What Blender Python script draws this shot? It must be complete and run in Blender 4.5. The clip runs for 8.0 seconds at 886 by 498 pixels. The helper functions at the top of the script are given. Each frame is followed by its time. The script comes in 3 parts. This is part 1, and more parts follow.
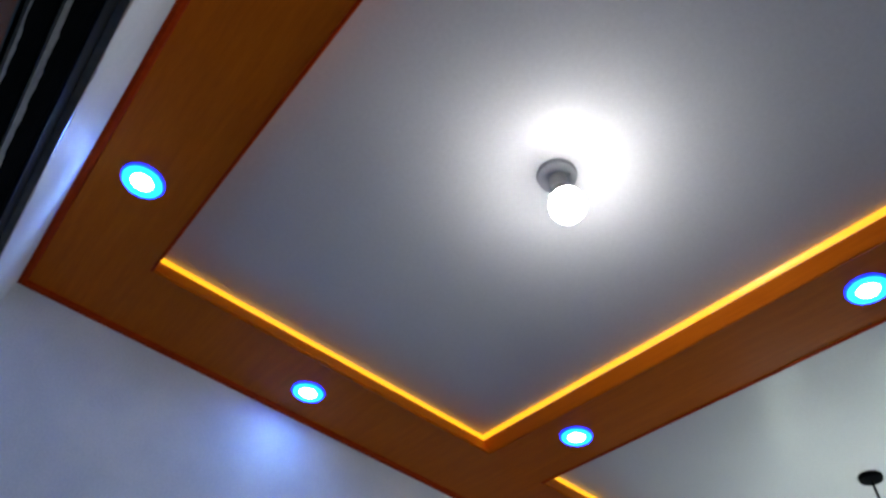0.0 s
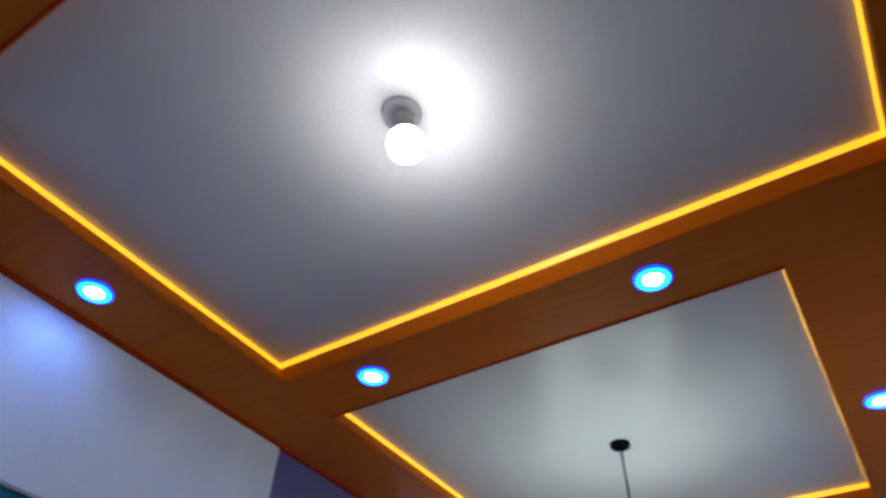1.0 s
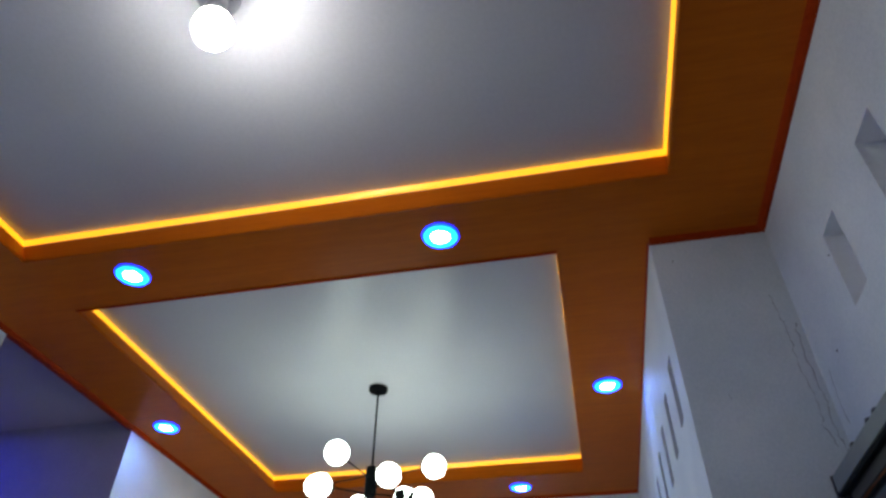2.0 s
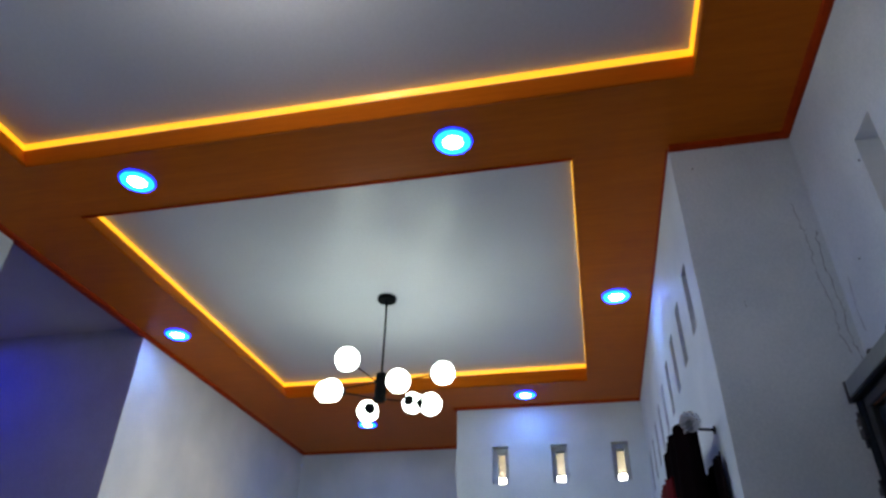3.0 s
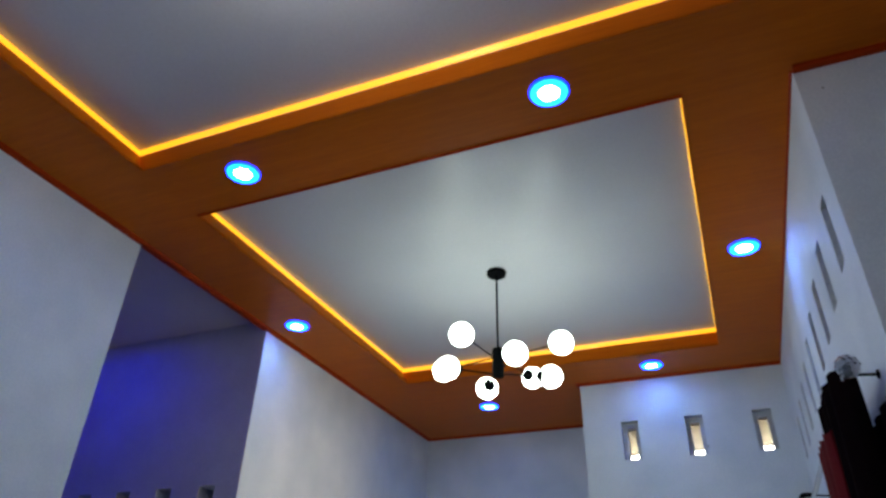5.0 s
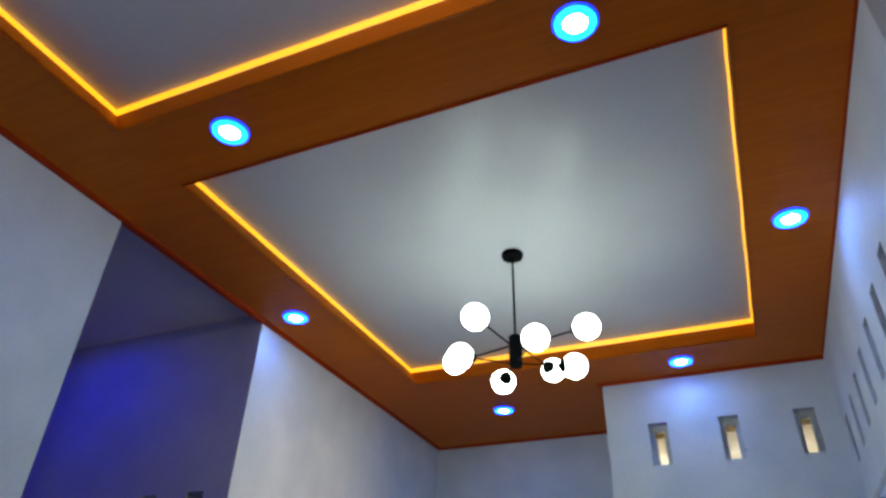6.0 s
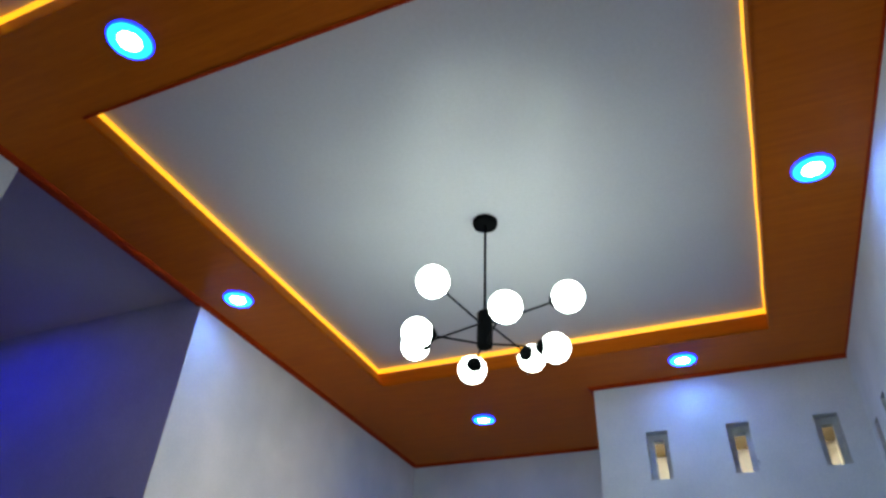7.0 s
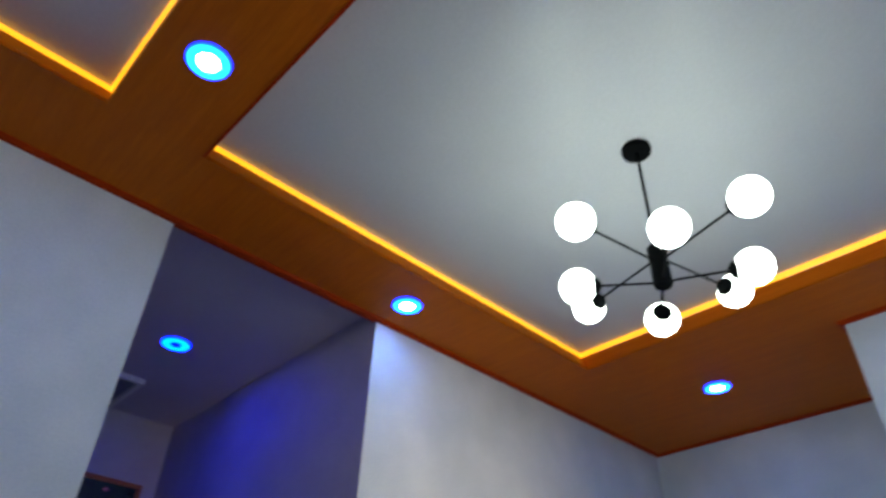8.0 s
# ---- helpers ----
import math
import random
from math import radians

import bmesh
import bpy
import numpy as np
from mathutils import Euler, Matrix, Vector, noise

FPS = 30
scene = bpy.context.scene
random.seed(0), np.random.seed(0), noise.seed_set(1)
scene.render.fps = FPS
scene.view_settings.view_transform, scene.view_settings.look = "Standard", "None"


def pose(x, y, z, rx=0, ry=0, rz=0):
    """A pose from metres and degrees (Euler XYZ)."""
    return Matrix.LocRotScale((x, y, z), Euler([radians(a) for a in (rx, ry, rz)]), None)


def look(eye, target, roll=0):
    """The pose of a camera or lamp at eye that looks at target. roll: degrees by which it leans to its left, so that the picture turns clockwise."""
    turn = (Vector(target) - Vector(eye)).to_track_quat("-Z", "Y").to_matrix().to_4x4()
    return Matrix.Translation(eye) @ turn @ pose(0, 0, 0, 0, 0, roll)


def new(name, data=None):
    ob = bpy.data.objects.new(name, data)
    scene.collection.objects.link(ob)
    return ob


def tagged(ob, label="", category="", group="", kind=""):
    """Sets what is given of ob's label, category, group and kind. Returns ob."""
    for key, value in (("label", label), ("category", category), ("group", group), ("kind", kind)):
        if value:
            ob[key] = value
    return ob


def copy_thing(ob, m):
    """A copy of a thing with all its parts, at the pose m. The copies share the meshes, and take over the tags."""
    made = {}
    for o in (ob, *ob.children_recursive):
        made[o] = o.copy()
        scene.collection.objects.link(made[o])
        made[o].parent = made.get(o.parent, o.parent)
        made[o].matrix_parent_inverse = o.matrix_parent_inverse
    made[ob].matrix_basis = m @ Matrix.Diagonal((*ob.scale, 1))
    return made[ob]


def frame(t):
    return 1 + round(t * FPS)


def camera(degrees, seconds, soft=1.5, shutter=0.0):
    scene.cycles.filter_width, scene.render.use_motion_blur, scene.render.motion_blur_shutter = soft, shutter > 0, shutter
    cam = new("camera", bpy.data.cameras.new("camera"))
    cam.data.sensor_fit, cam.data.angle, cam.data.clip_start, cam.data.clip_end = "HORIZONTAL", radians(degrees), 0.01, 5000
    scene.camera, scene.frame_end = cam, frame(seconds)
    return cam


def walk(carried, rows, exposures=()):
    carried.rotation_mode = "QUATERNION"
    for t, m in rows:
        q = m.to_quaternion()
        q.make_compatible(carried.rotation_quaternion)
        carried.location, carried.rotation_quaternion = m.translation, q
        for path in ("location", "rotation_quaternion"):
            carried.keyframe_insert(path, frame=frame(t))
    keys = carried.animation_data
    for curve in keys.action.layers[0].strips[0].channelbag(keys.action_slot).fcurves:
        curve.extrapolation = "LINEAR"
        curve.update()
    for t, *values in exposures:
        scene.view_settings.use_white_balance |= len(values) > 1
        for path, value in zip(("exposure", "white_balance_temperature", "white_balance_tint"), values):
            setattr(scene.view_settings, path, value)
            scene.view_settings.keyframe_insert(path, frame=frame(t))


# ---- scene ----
cam = camera(67.5, 8.0, soft=2.8, shutter=0.2)
PATH = [
    (0, (2.693, -2.162, 1.591), (1.594, -1.395, 3.076), 6.8),
    (0.3, (2.704, -2.141, 1.582), (1.571, -1.363, 3.035), 6.8),
    (0.5, (2.678, -2.141, 1.597), (1.587, -1.246, 3.014), 6.0),
    (0.6, (2.668, -2.134, 1.593), (1.656, -1.159, 3.016), 4.9),
    (0.7, (2.68, -2.121, 1.599), (1.679, -1.125, 3.015), 4.7),
    (1, (2.675, -2.093, 1.583), (1.878, -0.912, 2.987), 2.3),
    (1.2, (2.691, -2.052, 1.563), (2.011, -0.794, 2.962), 1.5),
    (1.4, (2.702, -2.037, 1.604), (2.143, -0.681, 2.963), 0.8),
    (1.5, (2.702, -2.037, 1.604), (2.203, -0.646, 2.952), 0.8),
    (1.8, (2.726, -1.999, 1.604), (2.385, -0.526, 2.914), 0.8),
    (2, (2.731, -1.996, 1.6), (2.404, -0.501, 2.887), 0.8),
    (2.2, (2.716, -1.987, 1.612), (2.375, -0.425, 2.814), 0.9),
    (3.3, (2.678, -1.93, 1.585), (2.321, -0.286, 2.668), 1.4),
    (3.5, (2.681, -1.932, 1.572), (2.334, -0.285, 2.652), 1.7),
    (4, (2.689, -1.906, 1.571), (2.312, -0.252, 2.63), 1.6),
    (4.2, (2.681, -1.861, 1.562), (2.308, -0.231, 2.659), 0.4),
    (4.5, (2.672, -1.841, 1.563), (2.185, -0.225, 2.635), 1.1),
    (4.8, (2.639, -1.833, 1.556), (2.015, -0.251, 2.608), 1.4),
    (5, (2.648, -1.799, 1.558), (1.974, -0.242, 2.617), 1.8),
    (5.2, (2.63, -1.762, 1.546), (1.911, -0.221, 2.598), 2.4),
    (6.3, (2.464, -1.234, 1.574), (1.784, 0.271, 2.703), 2.0),
    (6.5, (2.473, -1.097, 1.586), (1.77, 0.4, 2.712), 3.4),
    (6.7, (2.458, -0.983, 1.578), (1.753, 0.527, 2.685), 2.9),
    (7, (2.419, -0.801, 1.591), (1.747, 0.659, 2.782), 2.9),
    (7.3, (2.396, -0.669, 1.589), (1.686, 0.765, 2.789), 2.4),
    (7.5, (2.401, -0.576, 1.604), (1.598, 0.793, 2.821), 1.5),
    (7.8, (2.439, -0.413, 1.602), (1.44, 0.787, 2.852), 2.9),
    (8, (2.449, -0.343, 1.604), (1.269, 0.73, 2.811), 2.3),
]
walk(cam, [(t, look(eye, target, roll)) for t, eye, target, roll in PATH])

# ---- world: a closed room at night ----
world = bpy.data.worlds.new("night")
scene.world = world
world.use_nodes = True
world.node_tree.nodes["Background"].inputs[0].default_value = (0.02, 0.03, 0.06, 1)
world.node_tree.nodes["Background"].inputs[1].default_value = 0.05

# strengths of the lamps
BULB, GLOBE, DISC, RING, RING_PASSAGE, STRIP, TUBE, WARM_FILL = 102.0, 15.0, 80.0, 39.0, 115.0, 1.45, 14.5, 210.0

# ---- sizes ----
SOFFIT, TOP, BLUE_TOP = 3.40, 3.53, 3.46
EAST_NEAR, EAST, STEP_Y = 3.57, 3.12, 0.22
SOUTH, NORTH, NICHE_Y, JOG_X = -2.384, 4.11, 3.09, 1.712
OPEN_A, OPEN_B = 0.307, 1.431
BLUE_WEST = -2.405
# trays: x0, x1, y0, y1 at the soffit and at the top
TRAY_1 = ((0.455, 3.18, -1.988, -0.168), (0.385, 3.20, -1.985, -0.163))
TRAY_2 = ((0.455, 2.739, 0.21, 2.645), (0.39, 2.75, 0.215, 2.672))


# ---- materials ----
def nodes_of(name):
    m = bpy.data.materials.new(name)
    m.use_nodes = True
    return m, m.node_tree.nodes, m.node_tree.links, m.node_tree.nodes["Principled BSDF"]


def surface(name, dark, light, rough=0.5, scale=6.0, grain=60.0, bump=0.1, stretch=(1, 1, 1), metal=0.0, rough_var=0.12, spec=0.5):
    """Two scales of noise between two colours, with bump and uneven gloss."""
    m, n, l, p = nodes_of(name)
    co = n.new("ShaderNodeTexCoord")
    mp = n.new("ShaderNodeMapping")
    mp.inputs["Scale"].default_value = stretch
    l.new(co.outputs["Object"], mp.inputs[0])
    big, fine = n.new("ShaderNodeTexNoise"), n.new("ShaderNodeTexNoise")
    big.inputs["Scale"].default_value, big.inputs["Detail"].default_value = scale, 4
    fine.inputs["Scale"].default_value, fine.inputs["Detail"].default_value = grain, 5
    l.new(mp.outputs[0], big.inputs[0])
    l.new(mp.outputs[0], fine.inputs[0])
    mix = n.new("ShaderNodeMath")
    mix.operation = "MULTIPLY_ADD"
    l.new(fine.outputs[0], mix.inputs[0])
    mix.inputs[1].default_value = 0.45
    half = n.new("ShaderNodeMath")
    half.operation = "MULTIPLY"
    half.inputs[1].default_value = 0.55
    l.new(big.outputs[0], half.inputs[0])
    l.new(half.outputs[0], mix.inputs[2])
    ramp = n.new("ShaderNodeValToRGB")
    ramp.color_ramp.elements[0].position, ramp.color_ramp.elements[1].position = 0.36, 0.64
    ramp.color_ramp.elements[0].color, ramp.color_ramp.elements[1].color = (*dark, 1), (*light, 1)
    l.new(mix.outputs[0], ramp.inputs[0])
    l.new(ramp.outputs[0], p.inputs["Base Color"])
    gloss = n.new("ShaderNodeMapRange")
    gloss.inputs["To Min"].default_value, gloss.inputs["To Max"].default_value = rough - rough_var, rough + rough_var
    l.new(mix.outputs[0], gloss.inputs[0])
    l.new(gloss.outputs[0], p.inputs["Roughness"])
    bp = n.new("ShaderNodeBump")
    bp.inputs["Strength"].default_value, bp.inputs["Distance"].default_value = bump, 0.004
    l.new(fine.outputs[0], bp.inputs["Height"])
    l.new(bp.outputs[0], p.inputs["Normal"])
    p.inputs["Metallic"].default_value = metal
    p.inputs["Specular IOR Level"].default_value = spec
    return m


def glowing(name, colour, strength, base=(0.8, 0.8, 0.8)):
    m, n, l, p = nodes_of(name)
    p.inputs["Base Color"].default_value = (*base, 1)
    p.inputs["Roughness"].default_value = 0.35
    p.inputs["Emission Color"].default_value = (*colour, 1)
    p.inputs["Emission Strength"].default_value = strength
    return m


def clear_glass(name, colour=(1, 1, 1), rough=0.02, ior=1.5):
    m, n, l, p = nodes_of(name)
    p.inputs["Base Color"].default_value = (*colour, 1)
    p.inputs["Transmission Weight"].default_value = 1
    p.inputs["Roughness"].default_value = rough
    p.inputs["IOR"].default_value = ior
    return m


def tile_floor():
    m = surface("floor_tile", (0.55, 0.52, 0.47), (0.66, 0.63, 0.58), 0.22, 2.0, 30.0, 0.03)
    n, l, p = m.node_tree.nodes, m.node_tree.links, m.node_tree.nodes["Principled BSDF"]
    co, br = n.new("ShaderNodeTexCoord"), n.new("ShaderNodeTexBrick")
    br.offset = 0.0
    br.inputs["Scale"].default_value = 1.0
    br.inputs["Brick Width"].default_value = br.inputs["Row Height"].default_value = 0.4
    br.inputs["Mortar Size"].default_value = 0.003
    br.inputs["Color1"].default_value = (0.74, 0.71, 0.66, 1)
    br.inputs["Color2"].default_value = (0.71, 0.68, 0.63, 1)
    br.inputs["Mortar"].default_value = (0.25, 0.24, 0.22, 1)
    l.new(co.outputs["Object"], br.inputs[0])
    l.new(br.outputs[0], p.inputs["Base Color"])
    return m


WALL = surface("wall_paint", (0.585, 0.65, 0.685), (0.745, 0.795, 0.82), 0.6, 3.2, 110.0, 0.2)
# greyer than the wall paint, on the insides of niches, slots and vents
NICHE = surface("grey_niche_inside", (0.42, 0.45, 0.47), (0.6, 0.62, 0.63), 0.85, 14, 70, 0.4)
# sides of the near niches made lighter than the wall to read as lit
NICHE_LIT = surface("lit_niche_white", (0.78, 0.8, 0.82), (0.86, 0.88, 0.9), 0.3, 5, 60, 0.05)
# passage tones kept below the room's paint, standing in for its weaker light
PASSAGE = surface("dimmed_passage_wall", (0.45, 0.43, 0.47), (0.57, 0.55, 0.59), 0.6, 3.2, 110.0, 0.2)
PASSAGE_CEILING = surface("dimmed_passage_ceiling", (0.43, 0.39, 0.46), (0.52, 0.48, 0.55), 0.5, 1.4, 70.0, 0.03)
OCHRE = surface("ochre_ceiling_paint", (0.085, 0.055, 0.012), (0.12, 0.078, 0.018), 0.6, 4, 60, 0.1)
CREAM = surface("cream_paint", (0.76, 0.7, 0.56), (0.83, 0.77, 0.63), 0.6, 2.0, 80.0, 0.1)
CEILING = surface("ceiling_paint", (0.57, 0.562, 0.585), (0.63, 0.622, 0.645), 0.34, 1.3, 70.0, 0.02, rough_var=0.05, spec=0.34)
WOOD = surface("wood_laminate", (0.5, 0.104, 0.003), (0.6, 0.136, 0.004), 0.42, 1.5, 7.0, 0.05, (2.2, 34, 34), rough_var=0.06, spec=0.1)
TRIM = surface("red_brown_trim", (0.32, 0.026, 0.001), (0.43, 0.041, 0.002), 0.5, 4.0, 12.0, 0.05, (8, 8, 30), spec=0.06)
BLACK = surface("black_metal", (0.0015, 0.0018, 0.002), (0.004, 0.0045, 0.005), 0.6, 10, 120, 0.03, spec=0.03)
CHROME = surface("lamp_bezel", (0.7, 0.72, 0.75), (0.8, 0.82, 0.85), 0.25, 10, 100, 0.02)
GREY_METAL = surface("grey_metal", (0.16, 0.18, 0.19), (0.22, 0.24, 0.25), 0.42, 5, 60, 0.06, metal=0.3)
FRAME_DARK = surface("dark_window_metal", (0.008, 0.011, 0.013), (0.018, 0.022, 0.025), 0.75, 5, 60, 0.06, spec=0.05)
DARK_METAL = surface("dark_rubber", (0.015, 0.015, 0.016), (0.03, 0.03, 0.032), 0.35, 8, 60, 0.05)
CLOTH_DARK = surface("dark_curtain_cloth", (0.003, 0.0012, 0.0014), (0.008, 0.002, 0.0025), 0.9, 8, 200, 0.3, spec=0.08)
CLOTH_RED = surface("red_curtain_cloth", (0.1, 0.004, 0.006), (0.17, 0.009, 0.012), 0.85, 8, 200, 0.3, spec=0.15)
NIGHT_GLASS = surface("dark_window_glass", (0.002, 0.003, 0.003), (0.004, 0.005, 0.006), 0.5, 3, 20, 0.0, rough_var=0.05, spec=0.0)
BLUE_GLASS = surface("blue_grey_glass", (0.02, 0.035, 0.05), (0.035, 0.055, 0.075), 0.12, 3, 20, 0.0, rough_var=0.04)
SILVER = surface("silver_frame", (0.3, 0.32, 0.34), (0.42, 0.44, 0.46), 0.3, 10, 60, 0.04, metal=0.4)
GREEN = surface("green_print", (0.004, 0.1, 0.045), (0.015, 0.3, 0.13), 0.45, 7, 22, 0.02, spec=0.15)
DARK_PRINT = surface("dark_green_print", (0.004, 0.012, 0.006), (0.012, 0.05, 0.02), 0.3, 9, 30, 0.02)
LEAF = surface("pale_green_print", (0.05, 0.26, 0.14), (0.16, 0.42, 0.28), 0.3, 9, 30, 0.02)
PINK = surface("pink_print", (0.45, 0.1, 0.15), (0.6, 0.2, 0.25), 0.3, 9, 30, 0.02)
ORANGE_WOOD = surface("orange_frame_wood", (0.35, 0.1, 0.02), (0.48, 0.16, 0.03), 0.4, 4, 16, 0.05)
PLASTIC = surface("white_plastic", (0.68, 0.68, 0.66), (0.74, 0.74, 0.72), 0.35, 6, 60, 0.02)
SHADED_PLASTIC = surface("shaded_plastic", (0.34, 0.34, 0.38), (0.42, 0.42, 0.46), 0.45, 6, 60, 0.02)
CRACK = surface("plaster_crack", (0.25, 0.27, 0.3), (0.4, 0.42, 0.45), 0.9, 20, 90, 0.2)
CEMENT = surface("grey_cement", (0.1, 0.115, 0.11), (0.19, 0.205, 0.2), 0.85, 14, 90, 0.3, spec=0.1)
SEALANT = surface("grey_sealant", (0.12, 0.135, 0.135), (0.19, 0.205, 0.205), 0.35, 14, 90, 0.1, spec=0.4)
TEAL = surface("teal_print", (0.002, 0.09, 0.16), (0.006, 0.2, 0.32), 0.4, 5, 22, 0.02, spec=0.15)
NAVY = surface("navy_print", (0.002, 0.015, 0.1), (0.004, 0.03, 0.18), 0.4, 5, 22, 0.02, spec=0.15)
CRYSTAL = clear_glass("crystal", (0.98, 0.99, 1.0), 0.0, 1.5)
FLOOR = tile_floor()
GLOW_BULB = glowing("bulb_glow", (0.98, 1.0, 0.98), BULB)
GLOW_GLOBE = glowing("globe_glow", (0.84, 1.0, 0.9), GLOBE)
GLOW_DISC = glowing("downlight_white", (0.33, 0.64, 1.0), DISC)
GLOW_RING = glowing("downlight_blue", (0.001, 0.036, 1.0), RING, (0.03, 0.05, 0.2))
GLOW_RING_PASSAGE = glowing("passage_downlight_blue", (0.0, 0.008, 1.0), RING_PASSAGE, (0.03, 0.05, 0.2))
GLOW_HALO = glowing("downlight_halo_blue", (0.0, 0.012, 1.0), 7.0, (0.1, 0.2, 0.7))
GLOW_STRIP = glowing("strip_amber", (1.0, 0.44, 0.006), STRIP, (0.8, 0.5, 0.1))
GLOW_WARM_FILL = glowing("added_lamp_glow", (1.0, 0.76, 0.52), WARM_FILL)
GLOW_TUBE = glowing("tube_white", (1.0, 0.97, 0.9), TUBE)


# ---- helpers ----
def mesh_of(name, bm, mat, smooth=False):
    bmesh.ops.recalc_face_normals(bm, faces=bm.faces)
    me = bpy.data.meshes.new(name)
    bm.to_mesh(me)
    bm.free()
    me.materials.append(mat)
    if smooth:
        for f in me.polygons:
            f.use_smooth = True
        me.set_sharp_from_angle(angle=radians(40))
    return me


def solid(name, bm, mat, smooth=False):
    return new(name, mesh_of(name, bm, mat, smooth))


def part(name, bm, mat, parent, label="", smooth=False):
    ob = new(name, mesh_of(name, bm, mat, smooth))
    ob.parent = parent
    return tagged(ob, label)


def empty(name, at=(0, 0, 0)):
    ob = new(name)
    ob.location = at
    return ob


def box(x0, x1, y0, y1, z0, z1, bevel=0.0, bm=None):
    bm = bm or bmesh.new()
    vs = bmesh.ops.create_cube(bm, size=1)["verts"]
    for v in vs:
        v.co = Vector(((x0 + x1) / 2 + v.co.x * (x1 - x0), (y0 + y1) / 2 + v.co.y * (y1 - y0), (z0 + z1) / 2 + v.co.z * (z1 - z0)))
    if bevel:
        es = list({e for v in vs for e in v.link_edges})
        bmesh.ops.bevel(bm, geom=es, offset=bevel, segments=2, affect="EDGES", profile=0.7)
    return bm


def lathe(profile, seg=32, m=None, bm=None):
    """Turn (radius, height) pairs round the z axis."""
    bm = bm or bmesh.new()
    rings = []
    for r, z in profile:
        if r < 1e-6:
            rings.append([bm.verts.new((0, 0, z))])
        else:
            rings.append([bm.verts.new((r * math.cos(a), r * math.sin(a), z)) for a in (2 * math.pi * i / seg for i in range(seg))])
    for a, b in zip(rings, rings[1:]):
        for i in range(seg):
            j = (i + 1) % seg
            q = [a[i % len(a)], a[j % len(a)], b[j % len(b)], b[i % len(b)]]
            q = list(dict.fromkeys(q))
            if len(q) > 2:
                bm.faces.new(q)
    if m is not None:
        bmesh.ops.transform(bm, matrix=m, verts=[v for r in rings for v in r])
    return bm


def rod(a, b, r, seg=12, bm=None):
    a, b = Vector(a), Vector(b)
    d = b - a
    m = Matrix.Translation(a) @ d.to_track_quat("Z", "Y").to_matrix().to_4x4()
    return lathe([(0, 0), (r, 0), (r, d.length), (0, d.length)], seg, m, bm)


def wall(name, axis, at, into, u, z, mat, holes=(), thick=0.15, inner=None, rim=False):
    """A wall whose face lies at x=at or y=at and which is thick towards into (+1 or -1).
    holes: (u0, u1, z0, z1, depth); with depth 0 the hole goes through."""
    bm = bmesh.new()
    cut_u = sorted({*u, *(h[0] for h in holes), *(h[1] for h in holes)})
    cut_z = sorted({*z, *(h[2] for h in holes), *(h[3] for h in holes)})

    def at_point(a, c, w):
        w = at + into * w
        return bm.verts.new((w, a, c) if axis == "x" else (a, w, c))

    def quad(*ps, slot=0):
        bm.faces.new([at_point(*p) for p in ps]).material_index = slot

    def inside(a, c, only_through):
        return any(h[0] < a < h[1] and h[2] < c < h[3] and (not only_through or not h[4]) for h in holes)

    for side, through_only in ((0.0, False), (thick, True)):
        for a0, a1 in zip(cut_u, cut_u[1:]):
            for c0, c1 in zip(cut_z, cut_z[1:]):
                if not inside((a0 + a1) / 2, (c0 + c1) / 2, through_only):
                    quad((a0, c0, side), (a1, c0, side), (a1, c1, side), (a0, c1, side))
    rims = [(u[0], u[1], z[0], z[1], 0)] + list(holes)
    for k, (a0, a1, c0, c1, d) in enumerate(rims):
        d, slot = d or thick, 1 if (k or rim) and inner is not None else 0
        for p, q in (((a0, c0), (a1, c0)), ((a1, c0), (a1, c1)), ((a1, c1), (a0, c1)), ((a0, c1), (a0, c0))):
            quad((*p, 0), (*q, 0), (*q, d), (*p, d), slot=slot)
        if d < thick:
            quad((a0, c0, d), (a1, c0, d), (a1, c1, d), (a0, c1, d), slot=slot)
    bmesh.ops.remove_doubles(bm, verts=bm.verts, dist=1e-5)
    ob = solid(name, bm, mat)
    if inner is not None:
        ob.data.materials.append(inner)
    return tagged(ob, kind="structure")


# ---- large structure ----
tagged(solid("floor", box(-2.7, 3.9, -2.7, 4.9, -0.1, 0), FLOOR), "pale glazed floor tiles", "floor", kind="structure")
tagged(wall("wall_west_near", "x", 0, -1, (SOUTH - 0.15, OPEN_A), (0, TOP), WALL), "white painted plaster wall beside the passage", "wall")
# its end face takes the toned-down passage colour
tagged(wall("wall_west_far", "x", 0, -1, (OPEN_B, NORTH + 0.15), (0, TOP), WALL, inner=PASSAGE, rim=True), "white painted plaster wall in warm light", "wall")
tagged(wall("wall_north", "y", NORTH, 1, (0, JOG_X), (0, TOP), WALL), "white painted plaster wall of the deep alcove", "wall")
tagged(wall("wall_jog", "x", JOG_X, 1, (NICHE_Y + 0.15, NORTH + 0.15), (0, TOP), WALL, thick=0.12), "white painted side wall of the alcove", "wall")
NICHES = [(x, x + 0.12, 2.81, 3.085, 0) for x in (1.987, 2.427, 2.868)]
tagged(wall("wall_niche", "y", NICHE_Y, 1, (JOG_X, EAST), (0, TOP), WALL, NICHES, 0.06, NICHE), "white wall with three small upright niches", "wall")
tagged(wall("wall_niche_backing", "y", NICHE_Y + 0.06, 1, (JOG_X, EAST), (0, TOP), NICHE, [(h[0] + 0.032, h[1] - 0.029, 2.824, 3.048, 0) for h in NICHES], 0.05), "grey wall behind the niches with narrow slits", "wall")
SLOTS = [(0.385 + 0.312 * i, 0.485 + 0.312 * i, 2.70, 2.965, 0.1) for i in range(9)]
# opening below the view, added to let the unseen lamp's light through
OPEN_C, OPEN_D = 1.0, 1.5
